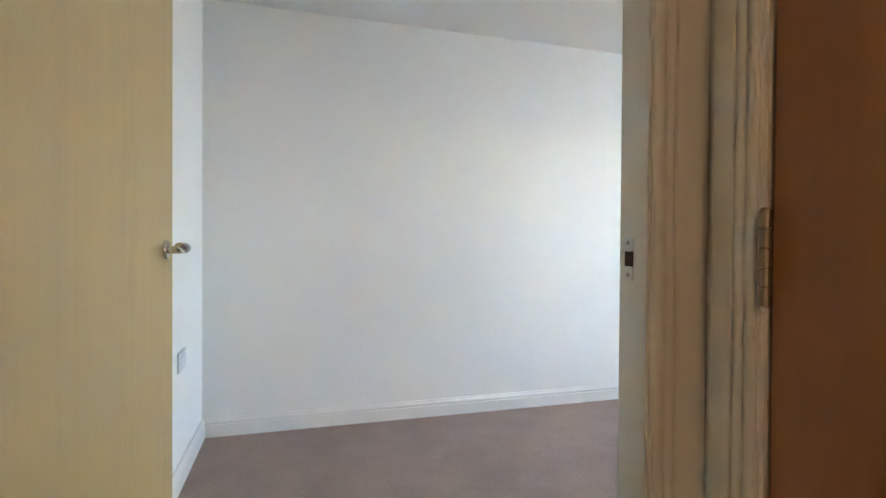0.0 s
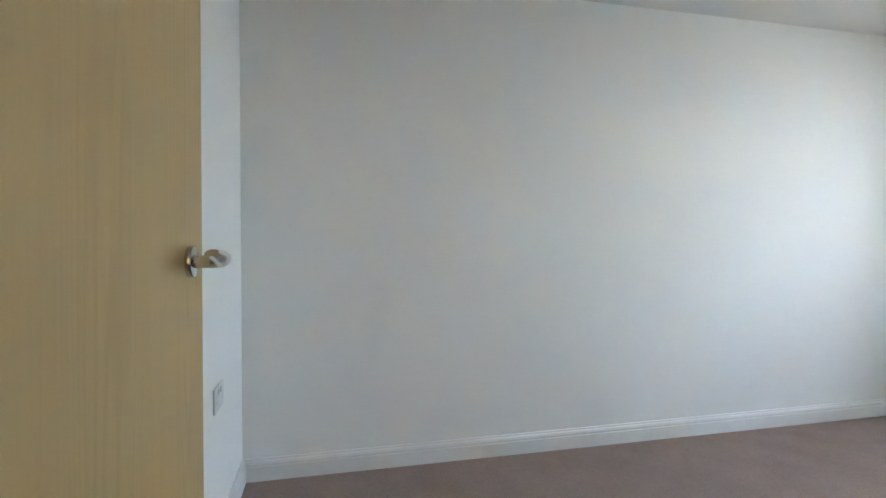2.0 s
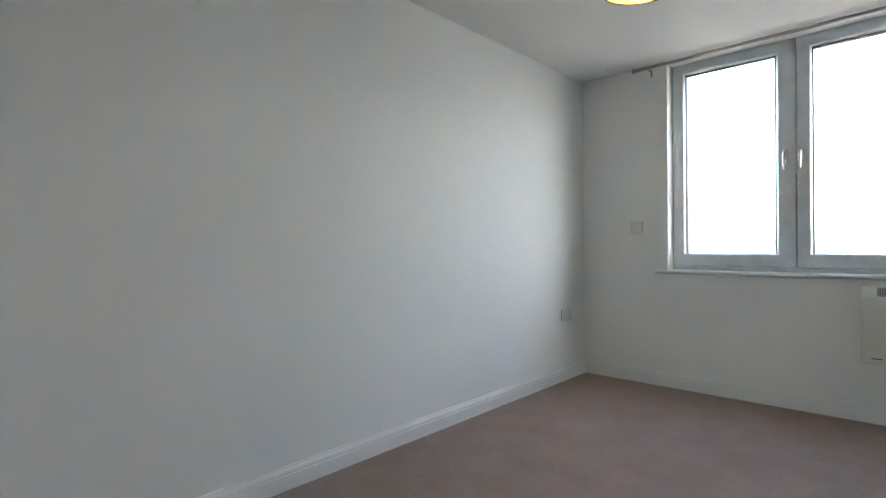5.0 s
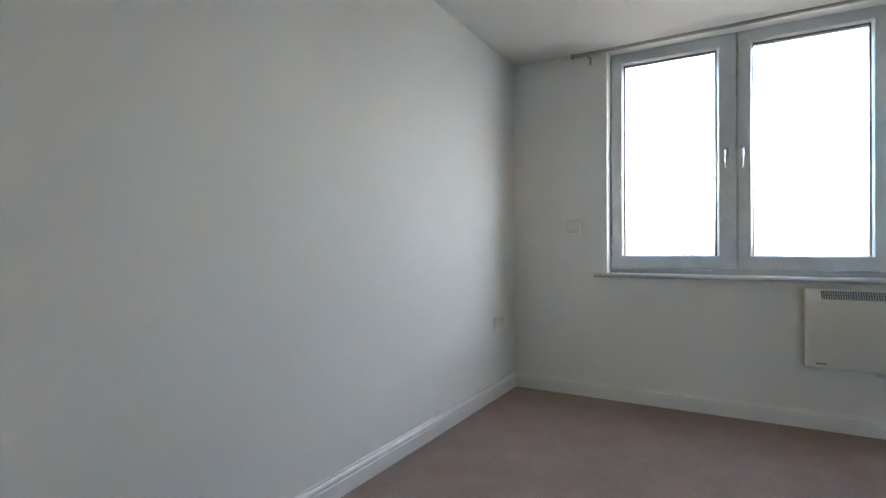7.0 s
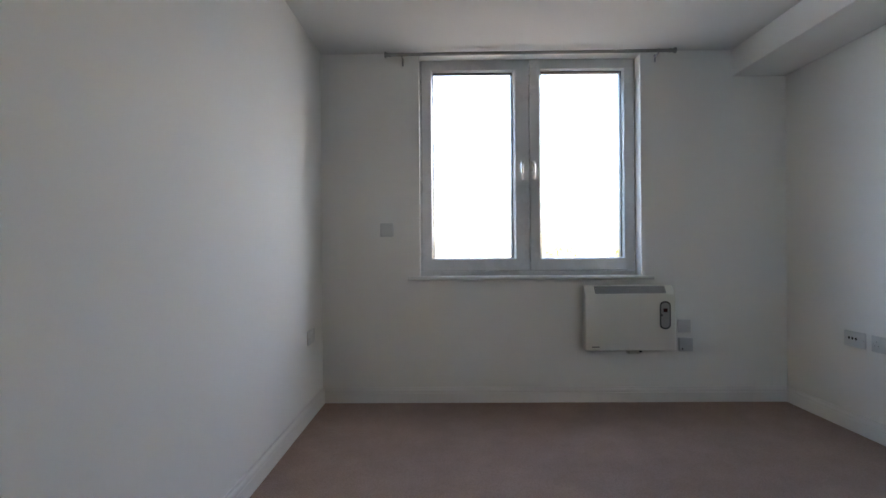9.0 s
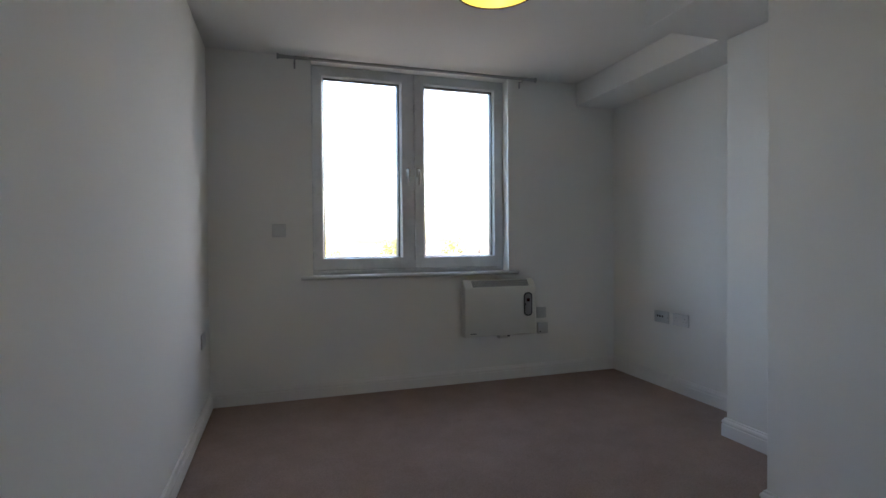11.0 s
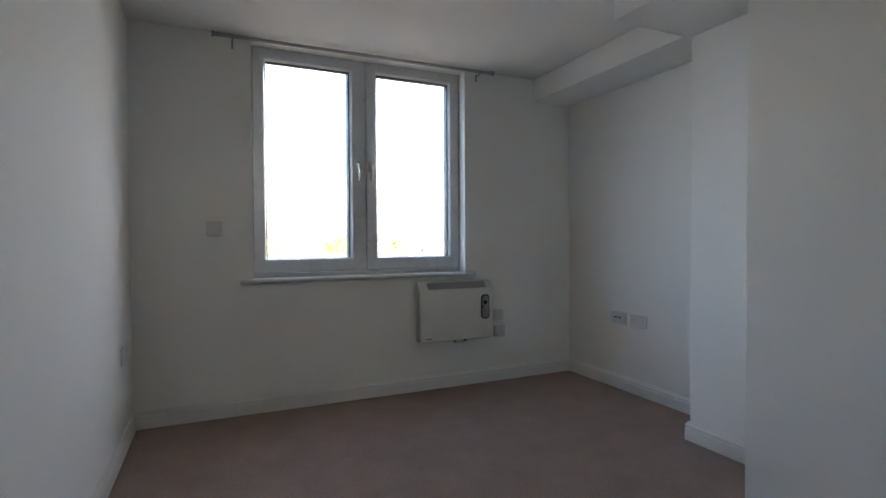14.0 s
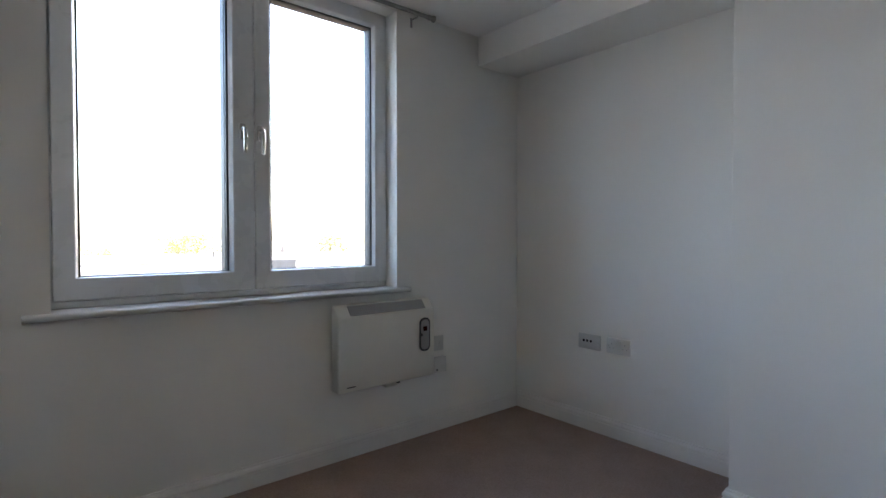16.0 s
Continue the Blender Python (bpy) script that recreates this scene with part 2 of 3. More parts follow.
def ring(rect, profile, sides=(1, 1, 1, 1), bm=None, steep=0.0):
    """A mitred frame round rect (x0, z0, x1, z1). profile: closed loop of (inset, y); sides scale the inset left, right, bottom, top; steep makes the bottom bead stand more upright."""
    bm = bm or bmesh.new()
    x0, z0, x1, z1 = rect
    loops = []
    for d, y in profile:
        l, r, b, t = (d * s for s in sides)
        if 0.06 < d < 0.0845:
            b += steep * (0.0845 - d) * sides[2]
        loops.append([bm.verts.new(c) for c in ((x0 + l, y, z0 + b), (x1 - r, y, z0 + b), (x1 - r, y, z1 - t), (x0 + l, y, z1 - t))])
    for i, one in enumerate(loops):
        two = loops[(i + 1) % len(loops)]
        for k in range(4):
            bm.faces.new((one[k], one[(k + 1) % 4], two[(k + 1) % 4], two[k]))
    return bm


def lathe(profile, m=Matrix(), steps=32, bm=None):
    """A turned body round z. profile: (radius, z), open; radius 0 closes it."""
    bm = bm or bmesh.new()
    rows = []
    for r, z in profile:
        if r < 1e-6:
            rows.append([bm.verts.new(m @ Vector((0, 0, z)))])
        else:
            rows.append([bm.verts.new(m @ Vector((r * math.cos(a), r * math.sin(a), z))) for a in (2 * math.pi * k / steps for k in range(steps))])
    for one, two in zip(rows, rows[1:]):
        for k in range(steps):
            j = (k + 1) % steps
            if len(one) == 1:
                bm.faces.new((one[0], two[k], two[j]))
            elif len(two) == 1:
                bm.faces.new((one[k], two[0], one[j]))
            else:
                bm.faces.new((one[k], two[k], two[j], one[j]))
    return bm


def tube(points, radii, steps=16, bm=None, flat=1.0, cap=True, side=None):
    """A round bar along points; flat squeezes it across its local width."""
    bm = bm or bmesh.new()
    points = [Vector(p) for p in points]
    rows, side = [], Vector(side) if side else None
    for i, p in enumerate(points):
        way = (points[min(i + 1, len(points) - 1)] - points[max(i - 1, 0)]).normalized()
        side = (side - way * side.dot(way)).normalized() if side else way.orthogonal().normalized()
        other = way.cross(side)
        r = radii[i] if isinstance(radii, (list, tuple)) else radii
        rows.append([bm.verts.new(p + (side * math.cos(a) + other * math.sin(a) * (flat[i] if isinstance(flat, (list, tuple)) else flat)) * r) for a in (2 * math.pi * k / steps for k in range(steps))])
    for one, two in zip(rows, rows[1:]):
        for k in range(steps):
            bm.faces.new((one[k], one[(k + 1) % steps], two[(k + 1) % steps], two[k]))
    if cap:
        bm.faces.new(rows[0])
        bm.faces.new(list(reversed(rows[-1])))
    return bm


def smooth_run(knots, steps):
    """More rows between the knots, along a Catmull-Rom curve through them."""
    k = np.array([knots[0], *knots, knots[-1]], float)
    run = []
    for i in range(1, len(k) - 2):
        a, b, c, d = k[i - 1:i + 3]
        for j in range(steps):
            u = j / steps
            run.append(0.5 * (2 * b + (c - a) * u + (2 * a - 5 * b + 4 * c - d) * u ** 2 + (3 * b - a - 3 * c + d) * u ** 3))
    return [*run, k[-1]]


# ---- floor, walls, ceiling ----
OPEN_X0, OPEN_X1, OPEN_Z0, OPEN_Z1 = 0.662, 2.149, 0.846, 2.336
DOOR_Y0, DOOR_Y1, DOOR_H = -3.994, -3.182, 2.03
HALL_N, HALL_E = -3.088, 6.2

solid("floor", box((-0.2, SOUTH - 0.2, -0.12), (HALL_E + 0.2, 0.3, 0)), CARPET, "taupe short-pile carpet, wall to wall", "floor")
solid("ceiling", box((-0.2, SOUTH - 0.2, H), (HALL_E + 0.2, 0.3, H + 0.15)), CEILING, "flat matt white plastered ceiling", "ceiling")
solid("wall_west", box((-0.2, SOUTH, 0), (0, 0, H)), PAINT, "long plain white painted wall", "wall")
bm = box((-0.2, 0, 0), (OPEN_X0, 0.3, H))
box((OPEN_X1, 0, 0), (EAST + 0.2, 0.3, H), bm=bm)
box((OPEN_X0, 0, 0), (OPEN_X1, 0.3, OPEN_Z0 - 0.026), bm=bm)
box((OPEN_X0, 0, OPEN_Z1), (OPEN_X1, 0.3, H), bm=bm)
solid("wall_north", bm, PAINT, "white painted wall with a deep window opening", "wall")
solid("wall_east", box((EAST, -1.45, 0), (EAST + 0.2, 0, H)), PAINT, "white painted wall below a boxed-in bulkhead", "wall")
solid("wall_pier", box((2.77, -2.122, 0), (EAST + 0.2, -1.45, H), 0.004), PAINT, "white painted projecting pier", "wall")
solid("wall_entry", box((ENTRY, -3.0, 0), (HALL, -2.122, H), 0.003), PAINT, "white painted wall beside the bedroom door", "wall")
solid("wall_door_1", box((DOORFACE, DOOR_Y1 + 0.03, 0), (HALL, -3.0, H)), PAINT, "short white wall at the latch side of the door", "wall")
solid("wall_door_2", box((DOORFACE, SOUTH, 0), (HALL, DOOR_Y0 - 0.03, H)), PAINT, "narrow white wall at the hinge side of the door", "wall")
solid("wall_door_3", box((DOORFACE, DOOR_Y0 - 0.03, DOOR_H + 0.03), (HALL, DOOR_Y1 + 0.03, H)), PAINT, "white wall above the bedroom door", "wall")
solid("wall_return", box((HALL, -2.222, 0), (EAST + 0.2, -2.122, H)), PAINT, "plain wall closing the hall cupboard", "wall")
solid("wall_south", box((-0.2, SOUTH - 0.2, 0), (HALL_E, SOUTH, H)), PAINT, "white painted wall behind the open door", "wall")
solid("bulkhead_1", box((2.755, -1.45, 2.172), (EAST, 0, H), 0.004), CEILING, "boxed-in white bulkhead along the ceiling edge", "bulkhead")
solid("bulkhead_2", box((ENTRY, -2.122, 2.157), (2.77, -1.44, H), 0.004), CEILING, "wider white boxed-in bulkhead beside the pier", "bulkhead")

# hall beyond the door
CUP_X0, CUP_X1 = 2.457, 3.222
bm = box((HALL, HALL_N, 0), (CUP_X0 - 0.03, HALL_N + 0.1, H))
box((CUP_X1 + 0.03, HALL_N, 0), (HALL_E, HALL_N + 0.1, H), bm=bm)
box((CUP_X0 - 0.03, HALL_N, DOOR_H + 0.03), (CUP_X1 + 0.03, HALL_N + 0.1, H), bm=bm)
solid("wall_hall_north", bm, PAINT, "hall wall with a cupboard door", "wall")
solid("wall_hall_east", box((HALL_E, SOUTH - 0.2, 0), (HALL_E + 0.2, 0.3, H)), PAINT, "plain hall end wall", "wall")
solid("wall_cupboard", box((HALL, HALL_N + 0.6, 0), (HALL_E, HALL_N + 0.7, H)), PAINT, "plain wall behind the cupboard door", "wall")

# skirting boards: flat face, a groove and an ogee top
SK = [(0, 0), (0.018, 0), (0.018, 0.064), (0.0145, 0.067), (0.0145, 0.071), (0.0175, 0.074), (0.0175, 0.079), (0.015, 0.087), (0.0095, 0.093), (0.0085, 0.100), (0, 0.100)]
RUN = [(DOORFACE, DOOR_Y1 + 0.072), (DOORFACE, -3.0), (ENTRY, -3.0), (ENTRY, -2.122), (2.77, -2.122), (2.77, -1.45), (EAST, -1.45), (EAST, 0), (0, 0), (0, SOUTH), (DOORFACE, SOUTH)]
TURN = [0, -1, 1, 1, -1, 1, -1, -1, -1, -1, 0]     # 1: outer corner, -1: inner corner
for i, (p, q) in enumerate(zip(RUN, RUN[1:])):
    way = (Vector(q) - Vector(p)).normalized()
    bm = sweep(SK, (*p, 0), (*q, 0), TURN[i], TURN[i + 1], out=(-way.y, way.x, 0))
    solid("baseboard", bm, SKIRTING, "white gloss skirting board with a moulded top", "skirting board")

# ---- window ----
win = thing("window_1", pose(0, 0, 0), "white plastic window with two tall opening panes", "window", kind="structure")
FRAME = [(0, 0.1850), (0, 0.1100), (0.003, 0.1070), (0.018, 0.1070), (0.021, 0.1100), (0.021, 0.1350), (0.045, 0.1350), (0.045, 0.1850)]
part("window_frame", ring((OPEN_X0, OPEN_Z0, OPEN_X1, OPEN_Z1), FRAME, (0.45, 0.45, 1.4, 0.6)), PVC, win)
part("mullion", box((1.405, 0.120, OPEN_Z0 + 0.06), (1.435, 0.182, OPEN_Z1 - 0.02)), PVC, win)
SASH = [(0, 0.1320), (0, 0.1010), (0.002, 0.0965), (0.006, 0.0950), (0.066, 0.0950), (0.070, 0.0970), (0.0715, 0.1000), (0.0795, 0.1160), (0.0845, 0.1280), (0.0845, 0.1350), (0.02, 0.1550), (0.02, 0.1320)]
SEAL = [(0.079, 0.1175), (0.079, 0.1345), (0.0880, 0.1345), (0.0860, 0.1195), (0.0835, 0.1175)]
SPACER = [(0.75, 0.1415), (1.0, 0.1415), (1.0, 0.1980), (0.75, 0.1980)]
for x0, x1, sides, deep, hx in ((0.671, 1.4185, (1.01, 1.38, 1.06, 1.08), (0.082, 0.122, 0.088, 0.080), 1.362),
                                (1.4215, 2.1445, (1.00, 1.04, 1.06, 1.02), (0.081, 0.082, 0.088, 0.080), 1.444)):
    rect = (x0, 0.876, x1, 2.342)
    sash = part("sash", ring(rect, SASH, sides, steep=0.7), PVC, win, "white plastic sash with bevelled glazing bead")
    part("seal", ring(rect, SEAL, sides), RUBBER, sash, "thin black glazing seal")
    part("spacer", ring(rect, SPACER, deep), RUBBER, sash, "dark edge of the double glazing")
    l, r, b, t = (0.0845 * s for s in sides)
    pane = part("pane", box((rect[0] + l - 0.008, 0.1352, rect[1] + b - 0.004), (rect[2] - r + 0.008, 0.141, rect[3] - t + 0.004)), GLASS, sash, "clear glass pane")
    pane.visible_shadow = False
    handle = box((hx - 0.014, 0.083, 1.565), (hx + 0.014, 0.0955, 1.635), 0.005)
    tube([(hx, 0.0920, 1.612), (hx, 0.0680, 1.612), (hx, 0.0530, 1.606), (hx, 0.0470, 1.592), (hx, 0.0440, 1.565), (hx, 0.0460, 1.535), (hx, 0.0530, 1.500)],
         [0.0085, 0.0085, 0.009, 0.0095, 0.009, 0.0085, 0.007], 12, handle)
    part("handle", handle, STEEL, sash, "curved satin steel lever handle", 40)
NOSE = [(-0.131, 0), (-0.131, -0.026), (0.030, -0.026), (0.036, -0.0235), (0.040, -0.018), (0.041, -0.013), (0.040, -0.007), (0.036, -0.002), (0.031, 0)]
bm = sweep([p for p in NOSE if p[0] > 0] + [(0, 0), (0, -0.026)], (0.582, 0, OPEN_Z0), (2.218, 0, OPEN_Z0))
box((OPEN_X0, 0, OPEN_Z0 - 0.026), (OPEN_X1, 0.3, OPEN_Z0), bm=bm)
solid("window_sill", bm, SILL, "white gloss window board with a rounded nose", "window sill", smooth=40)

# ---- curtain pole ----
pole = thing("curtain_pole", pose(1.400, 0, 2.3235, 0, -0.28, 0), "satin nickel curtain pole with flared ends above the window", "curtain pole")
part("rod", tube([(-0.925, -0.062, 0), (0.925, -0.062, 0)], 0.0108, 20), POLE, pole, smooth=40)
for s in (-1, 1):
    end = [(0, -0.002), (0.0125, 0), (0.0145, 0.002), (0.0145, 0.006), (0.0118, 0.008), (0.0118, 0.020), (0.0135, 0.025), (0.0165, 0.030), (0.0185, 0.034), (0.0185, 0.040), (0.0165, 0.042), (0, 0.042)]
    part("finial", lathe(end, pose(s * 0.918, -0.062, 0, 0, 90 * s, 0), 20), POLE, pole, "capped steel finial", 40)
    bx = s * 0.845
    bm = box((bx - 0.006, -0.005, -0.056), (bx + 0.006, 0, -0.004), 0.0015)
    tube([(bx, -0.003, -0.016), (bx, -0.050, -0.016), (bx, -0.058, -0.015), (bx, -0.063, -0.010)], 0.0045, 12, bm)
    lathe([(0.0120, -0.007), (0.0128, -0.005), (0.0128, 0.005), (0.0120, 0.007)], pose(bx, -0.062, 0, 0, 90, 0), 20, bm)
    part("bracket", bm, POLE, pole, smooth=40)

# ---- electric panel heater ----


def panel_heater(m):
    ob = thing("panel_heater", m, "cream electric panel heater fixed low on the wall", "heater")
    w, h, d = 0.59, 0.425, 0.098
    bm = bmesh.new()
    prof = [(-0.022, 0), (-d + 0.012, 0), (-d + 0.004, 0.004), (-d, 0.012), (-d, 0.362), (-d + 0.006, 0.374), (-d + 0.046, h - 0.006), (-d + 0.056, h), (-0.022, h)]
    left, right = ([bm.verts.new((x, y, z)) for y, z in prof] for x in (0, w))
    n = len(prof)
    for i in range(n):
        bm.faces.new((left[i], left[(i + 1) % n], right[(i + 1) % n], right[i]))
    caps = [bm.faces.new(left), bm.faces.new(list(reversed(right)))]
    bmesh.ops.bevel(bm, geom=[e for f in caps for e in f.edges], offset=0.012, segments=4, affect="EDGES", profile=0.5)
    body = part("body", bm, ENAMEL, ob, smooth=35)
    # sloping outlet grille
    slope = math.atan2(h - 0.006 - 0.374, 0.040)
    base = Matrix.Translation((0, -d + 0.006, 0.374)) @ Matrix.Rotation(slope, 4, "X")
    length = math.hypot(h - 0.38, 0.040)
    # solid dark sheet in place of the shaded inside of the casing
    dark = box((0.070, 0.001, 0.0002), (0.530, length - 0.001, 0.0012))
    dark.transform(base)
    part("grille_shade", dark, DARK_FILL, ob, "dark sheet painting the shade behind the slots")
    bm = bmesh.new()
    for k in range(43):
        x = 0.074 + k * 0.0106
        box((x, 0.003, 0.0015), (x + 0.0054, length - 0.003, 0.0042), bm=bm)
    for k in range(1, 3):
        box((0.072, length * k / 3 - 0.001, 0.0012), (0.528, length * k / 3 + 0.001, 0.0030), bm=bm)
    for y in (0.002, length - 0.005):
        box((0.071, y, 0.0012), (0.529, y + 0.003, 0.0048), bm=bm)
    bm.transform(base)
    part("grille", bm, GRILLE, ob, "grey slotted outlet grille")
    # control panel with a display and two buttons
    cx, cz, cw, ch = 0.519, 0.233, 0.070, 0.182

    def pill(wd, ht, y0, y1, x=cx, z=cz, r=None):
        bm2 = bmesh.new()
        r = r or wd * 0.42
        pts = []
        for sx, sz, a0 in ((1, 1, 0), (-1, 1, 90), (-1, -1, 180), (1, -1, 270)):
            for k in range(7):
                a = radians(a0 + 15 * k)
                pts.append((x + sx * (wd / 2 - r) + r * math.cos(a), z + sz * (ht / 2 - r) + r * math.sin(a)))
        f = bm2.faces.new([bm2.verts.new((px, y1, pz)) for px, pz in pts])
        ext = bmesh.ops.extrude_face_region(bm2, geom=[f])["geom"]
        for v in ext:
            if isinstance(v, bmesh.types.BMVert):
                v.co.y = y0
        return bm2
    control = part("control_panel", pill(cw, ch, -d - 0.005, -d + 0.004), BEZEL, ob, "dark rounded control bezel")
    part("fascia", pill(cw - 0.016, ch - 0.020, -d - 0.0062, -d - 0.003), PANEL, control, "grey control fascia")
    part("display", box((cx - 0.013, -d - 0.0082, cz + 0.020), (cx + 0.013, -d - 0.005, cz + 0.044), 0.001), LED, control, "small dark red display")
    part("button", pill(0.032, 0.060, -d - 0.0085, -d - 0.005, cx, cz - 0.035), PANEL, control, "pale oval button")
    part("dial", lathe([(0, 0.006), (0.008, 0.005), (0.010, 0)], pose(cx - 0.026, -d - 0.004, cz, 90, 0, 0), 16), BEZEL, control)
    part("badge", box((0.044, -d - 0.0012, 0.024), (0.092, -d + 0.001, 0.0295), 0.0004), BEZEL, ob, "tiny dark maker's badge")
    for x in (0.09, 0.45):
        part("wall_bracket", box((x, -0.024, 0.06), (x + 0.05, 0, 0.36), 0.003), PANEL, ob, "grey fixing bracket")
    part("cable_box", box((0.30, -0.050, -0.030), (0.375, 0, 0.002), 0.004), ENAMEL, ob, "small cable box below the casing")
    part("switch", box((0.366, -0.064, -0.016), (0.382, -0.046, 0.003), 0.002), BEZEL, ob, "small black rocker under the casing")
    return body


panel_heater(pose(1.743, 0, 0.358))

# ---- wall plates ----


def plate_body(ob, w, h=0.086, d=0.008, z=0.0, mat=PLATE):
    return part("plate", box((-w / 2, -d, z - h / 2), (w / 2, 0, z + h / 2), 0.0028), mat, ob, smooth=40)


def double_socket(m, label):
    ob = thing("double_socket", m, label, "wall socket", "double wall sockets")
    plate_body(ob, 0.146)
    for s in (-1, 1):
        part("rocker", box((s * 0.018 - 0.006, -0.0115, 0.014), (s * 0.018 + 0.006, -0.006, 0.034), 0.0015), PLATE, ob, "white rocker switch")
        cx = s * 0.040
        for x, z, wx, hz in ((cx, 0.012, 0.0045, 0.009), (cx - 0.011, -0.010, 0.0075, 0.0045), (cx + 0.011, -0.010, 0.0075, 0.0045)):
            part("pin_slot", box((x - wx / 2, -0.0084, z - hz / 2), (x + wx / 2, -0.004, z + hz / 2)), SHUTTER, ob, "shuttered pin slot")
    for x in (-0.0605, 0.0605):
        part("screw", lathe([(0, 0.001), (0.0028, 0.0008), (0.0032, 0)], pose(x, -0.0078, 0, 90, 0, 0), 10), CHROME, ob)
    return ob


def aerial_outlet(m):
    ob = thing("aerial_outlet", m, "white wall plate with three dark round outlets", "wall outlet")
    plate_body(ob, 0.146)
    for x in (-0.036, -0.013, 0.012):
        part("outlet", lathe([(0, 0.0012), (0.0072, 0.001), (0.0084, 0)], pose(x, -0.0075, 0.004, 90, 0, 0), 16), DARK_FILL, ob, "dark round aerial outlet")
    for x in (-0.0605, 0.0605):
        part("screw", lathe([(0, 0.001), (0.0028, 0.0008), (0.0032, 0)], pose(x, -0.0078, 0, 90, 0, 0), 10), CHROME, ob)


def fused_spur(m):
    ob = thing("fused_spur", m, "white switched fuse plate beside the heater", "wall switch")
    plate_body(ob, 0.086, mat=PLATE_PALE)
    part("fuse_holder", box((-0.024, -0.010, -0.016), (-0.002, -0.006, 0.016), 0.0015), PLATE_PALE, ob)
    part("rocker", box((0.010, -0.0115, -0.012), (0.024, -0.006, 0.012), 0.0015), PLATE_PALE, ob)


def flex_outlet(m):
    ob = thing("flex_outlet", m, "raised white cable outlet plate below the fuse plate", "wall outlet")
    part("back_box", box((-0.043, -0.024, -0.043), (0.043, 0, 0.043), 0.006), PLATE_PALE, ob, smooth=40)
    part("plate", box((-0.044, -0.031, -0.044), (0.044, -0.0238, 0.044), 0.003), PLATE_PALE, ob, smooth=40)
    part("grommet", lathe([(0, 0.003), (0.005, 0.003), (0.006, 0)], pose(-0.026, -0.030, -0.028, 90, 0, 0), 12), BEZEL, ob, "dark cable grommet")


def blank_plate(m):
    ob = thing("blank_plate", m, "plain white square plate beside the window", "wall plate")
    plate_body(ob, 0.090, 0.090, 0.011, mat=PLATE_PALE)
    part("cover", box((-0.036, -0.0135, -0.036), (0.036, -0.010, 0.036), 0.002), PLATE_PALE, ob)


blank_plate(pose(0.441, 0, 1.162))
fused_spur(pose(2.428, 0, 0.505))
flex_outlet(pose(2.430, 0, 0.385))
aerial_outlet(pose(EAST, -0.566, 0.513, 0, 0, -90))
double_socket(pose(EAST, -0.752, 0.513, 0, 0, -90), "white double wall socket beside the aerial outlet")
double_socket(pose(0, -0.297, 0.497, 0, 0, 90), "white double wall socket near the window corner")
double_socket(pose(0.527, SOUTH, 0.535, 0, 0, 180), "white double wall socket behind the open door")

# ---- bedroom door, its lining and casings ----
LINING = 0.03
bm = box((DOORFACE - 0.002, DOOR_Y1, 0), (HALL + 0.002, DOOR_Y1 + LINING, DOOR_H + LINING), 0.0015)
solid("door_lining_1", bm, GLOSS, "white gloss door lining with a latch plate", "door frame")
solid("door_lining_2", box((DOORFACE - 0.002, DOOR_Y0 - LINING, 0), (HALL + 0.002, DOOR_Y0, DOOR_H + LINING), 0.0015), GLOSS, "white gloss hinge-side door lining", "door frame")
solid("door_lining_3", box((DOORFACE - 0.002, DOOR_Y0, DOOR_H), (HALL + 0.002, DOOR_Y1, DOOR_H + LINING), 0.0015), GLOSS, "white gloss head of the door lining", "door frame")
# moulded casing: beads beside the opening, then a flat
ARCH = [(0, 0), (0, 0.066), (0.015, 0.066), (0.017, 0.064), (0.0172, 0.050), (0.0172, 0.036), (0.0165, 0.0345), (0.0140, 0.0335)]
ARCH += [(0.0105 + 0.0055 * math.cos(radians(a)), 0.0265 - 0.0065 * math.sin(radians(a))) for a in range(-75, 90, 15)]
ARCH += [(0.0100, 0.0195), (0.0100, 0.0180)]
ARCH += [(0.0085 + 0.0050 * math.cos(radians(a)), 0.0100 - 0.0075 * math.sin(radians(a))) for a in range(-75, 90, 15)]
ARCH += [(0.0070, 0.0020), (0.0070, 0)]


def casing(corners, out, group_label, wide=0.066):
    """Three mitred mouldings round an opening: corners are foot, head, head, foot; the profile's height runs away from the opening."""
    c = [Vector(p) for p in corners]
    mid = (c[0] + c[3]) / 2
    prof = [(d, h + (wide - 0.066 if h > 0.06 else 0)) for d, h in ARCH]
    for p, q, kind in ((c[0], c[1], 0), (c[1], c[2], 1), (c[3], c[2], 0)):
        up = Vector((0, 0, 1)) if kind else (Vector((p.x, p.y, 0)) - Vector((mid.x, mid.y, 0))).normalized()
        bm = bmesh.new()
        way = (q - p).normalized()
        rows = []
        for base, s in ((p, -1 if kind else 0), (q, 1)):
            rows.append([bm.verts.new(base + Vector(out) * d + up * (h + 0.004) + way * (s * (h + 0.004))) for d, h in prof])
        n = len(prof)
        for i in range(n):
            bm.faces.new((rows[0][i], rows[0][(i + 1) % n], rows[1][(i + 1) % n], rows[1][i]))
        bm.faces.new(rows[0])
        bm.faces.new(list(reversed(rows[1])))
        solid("trim", bm, GLOSS, group_label, "door casing", smooth=40)


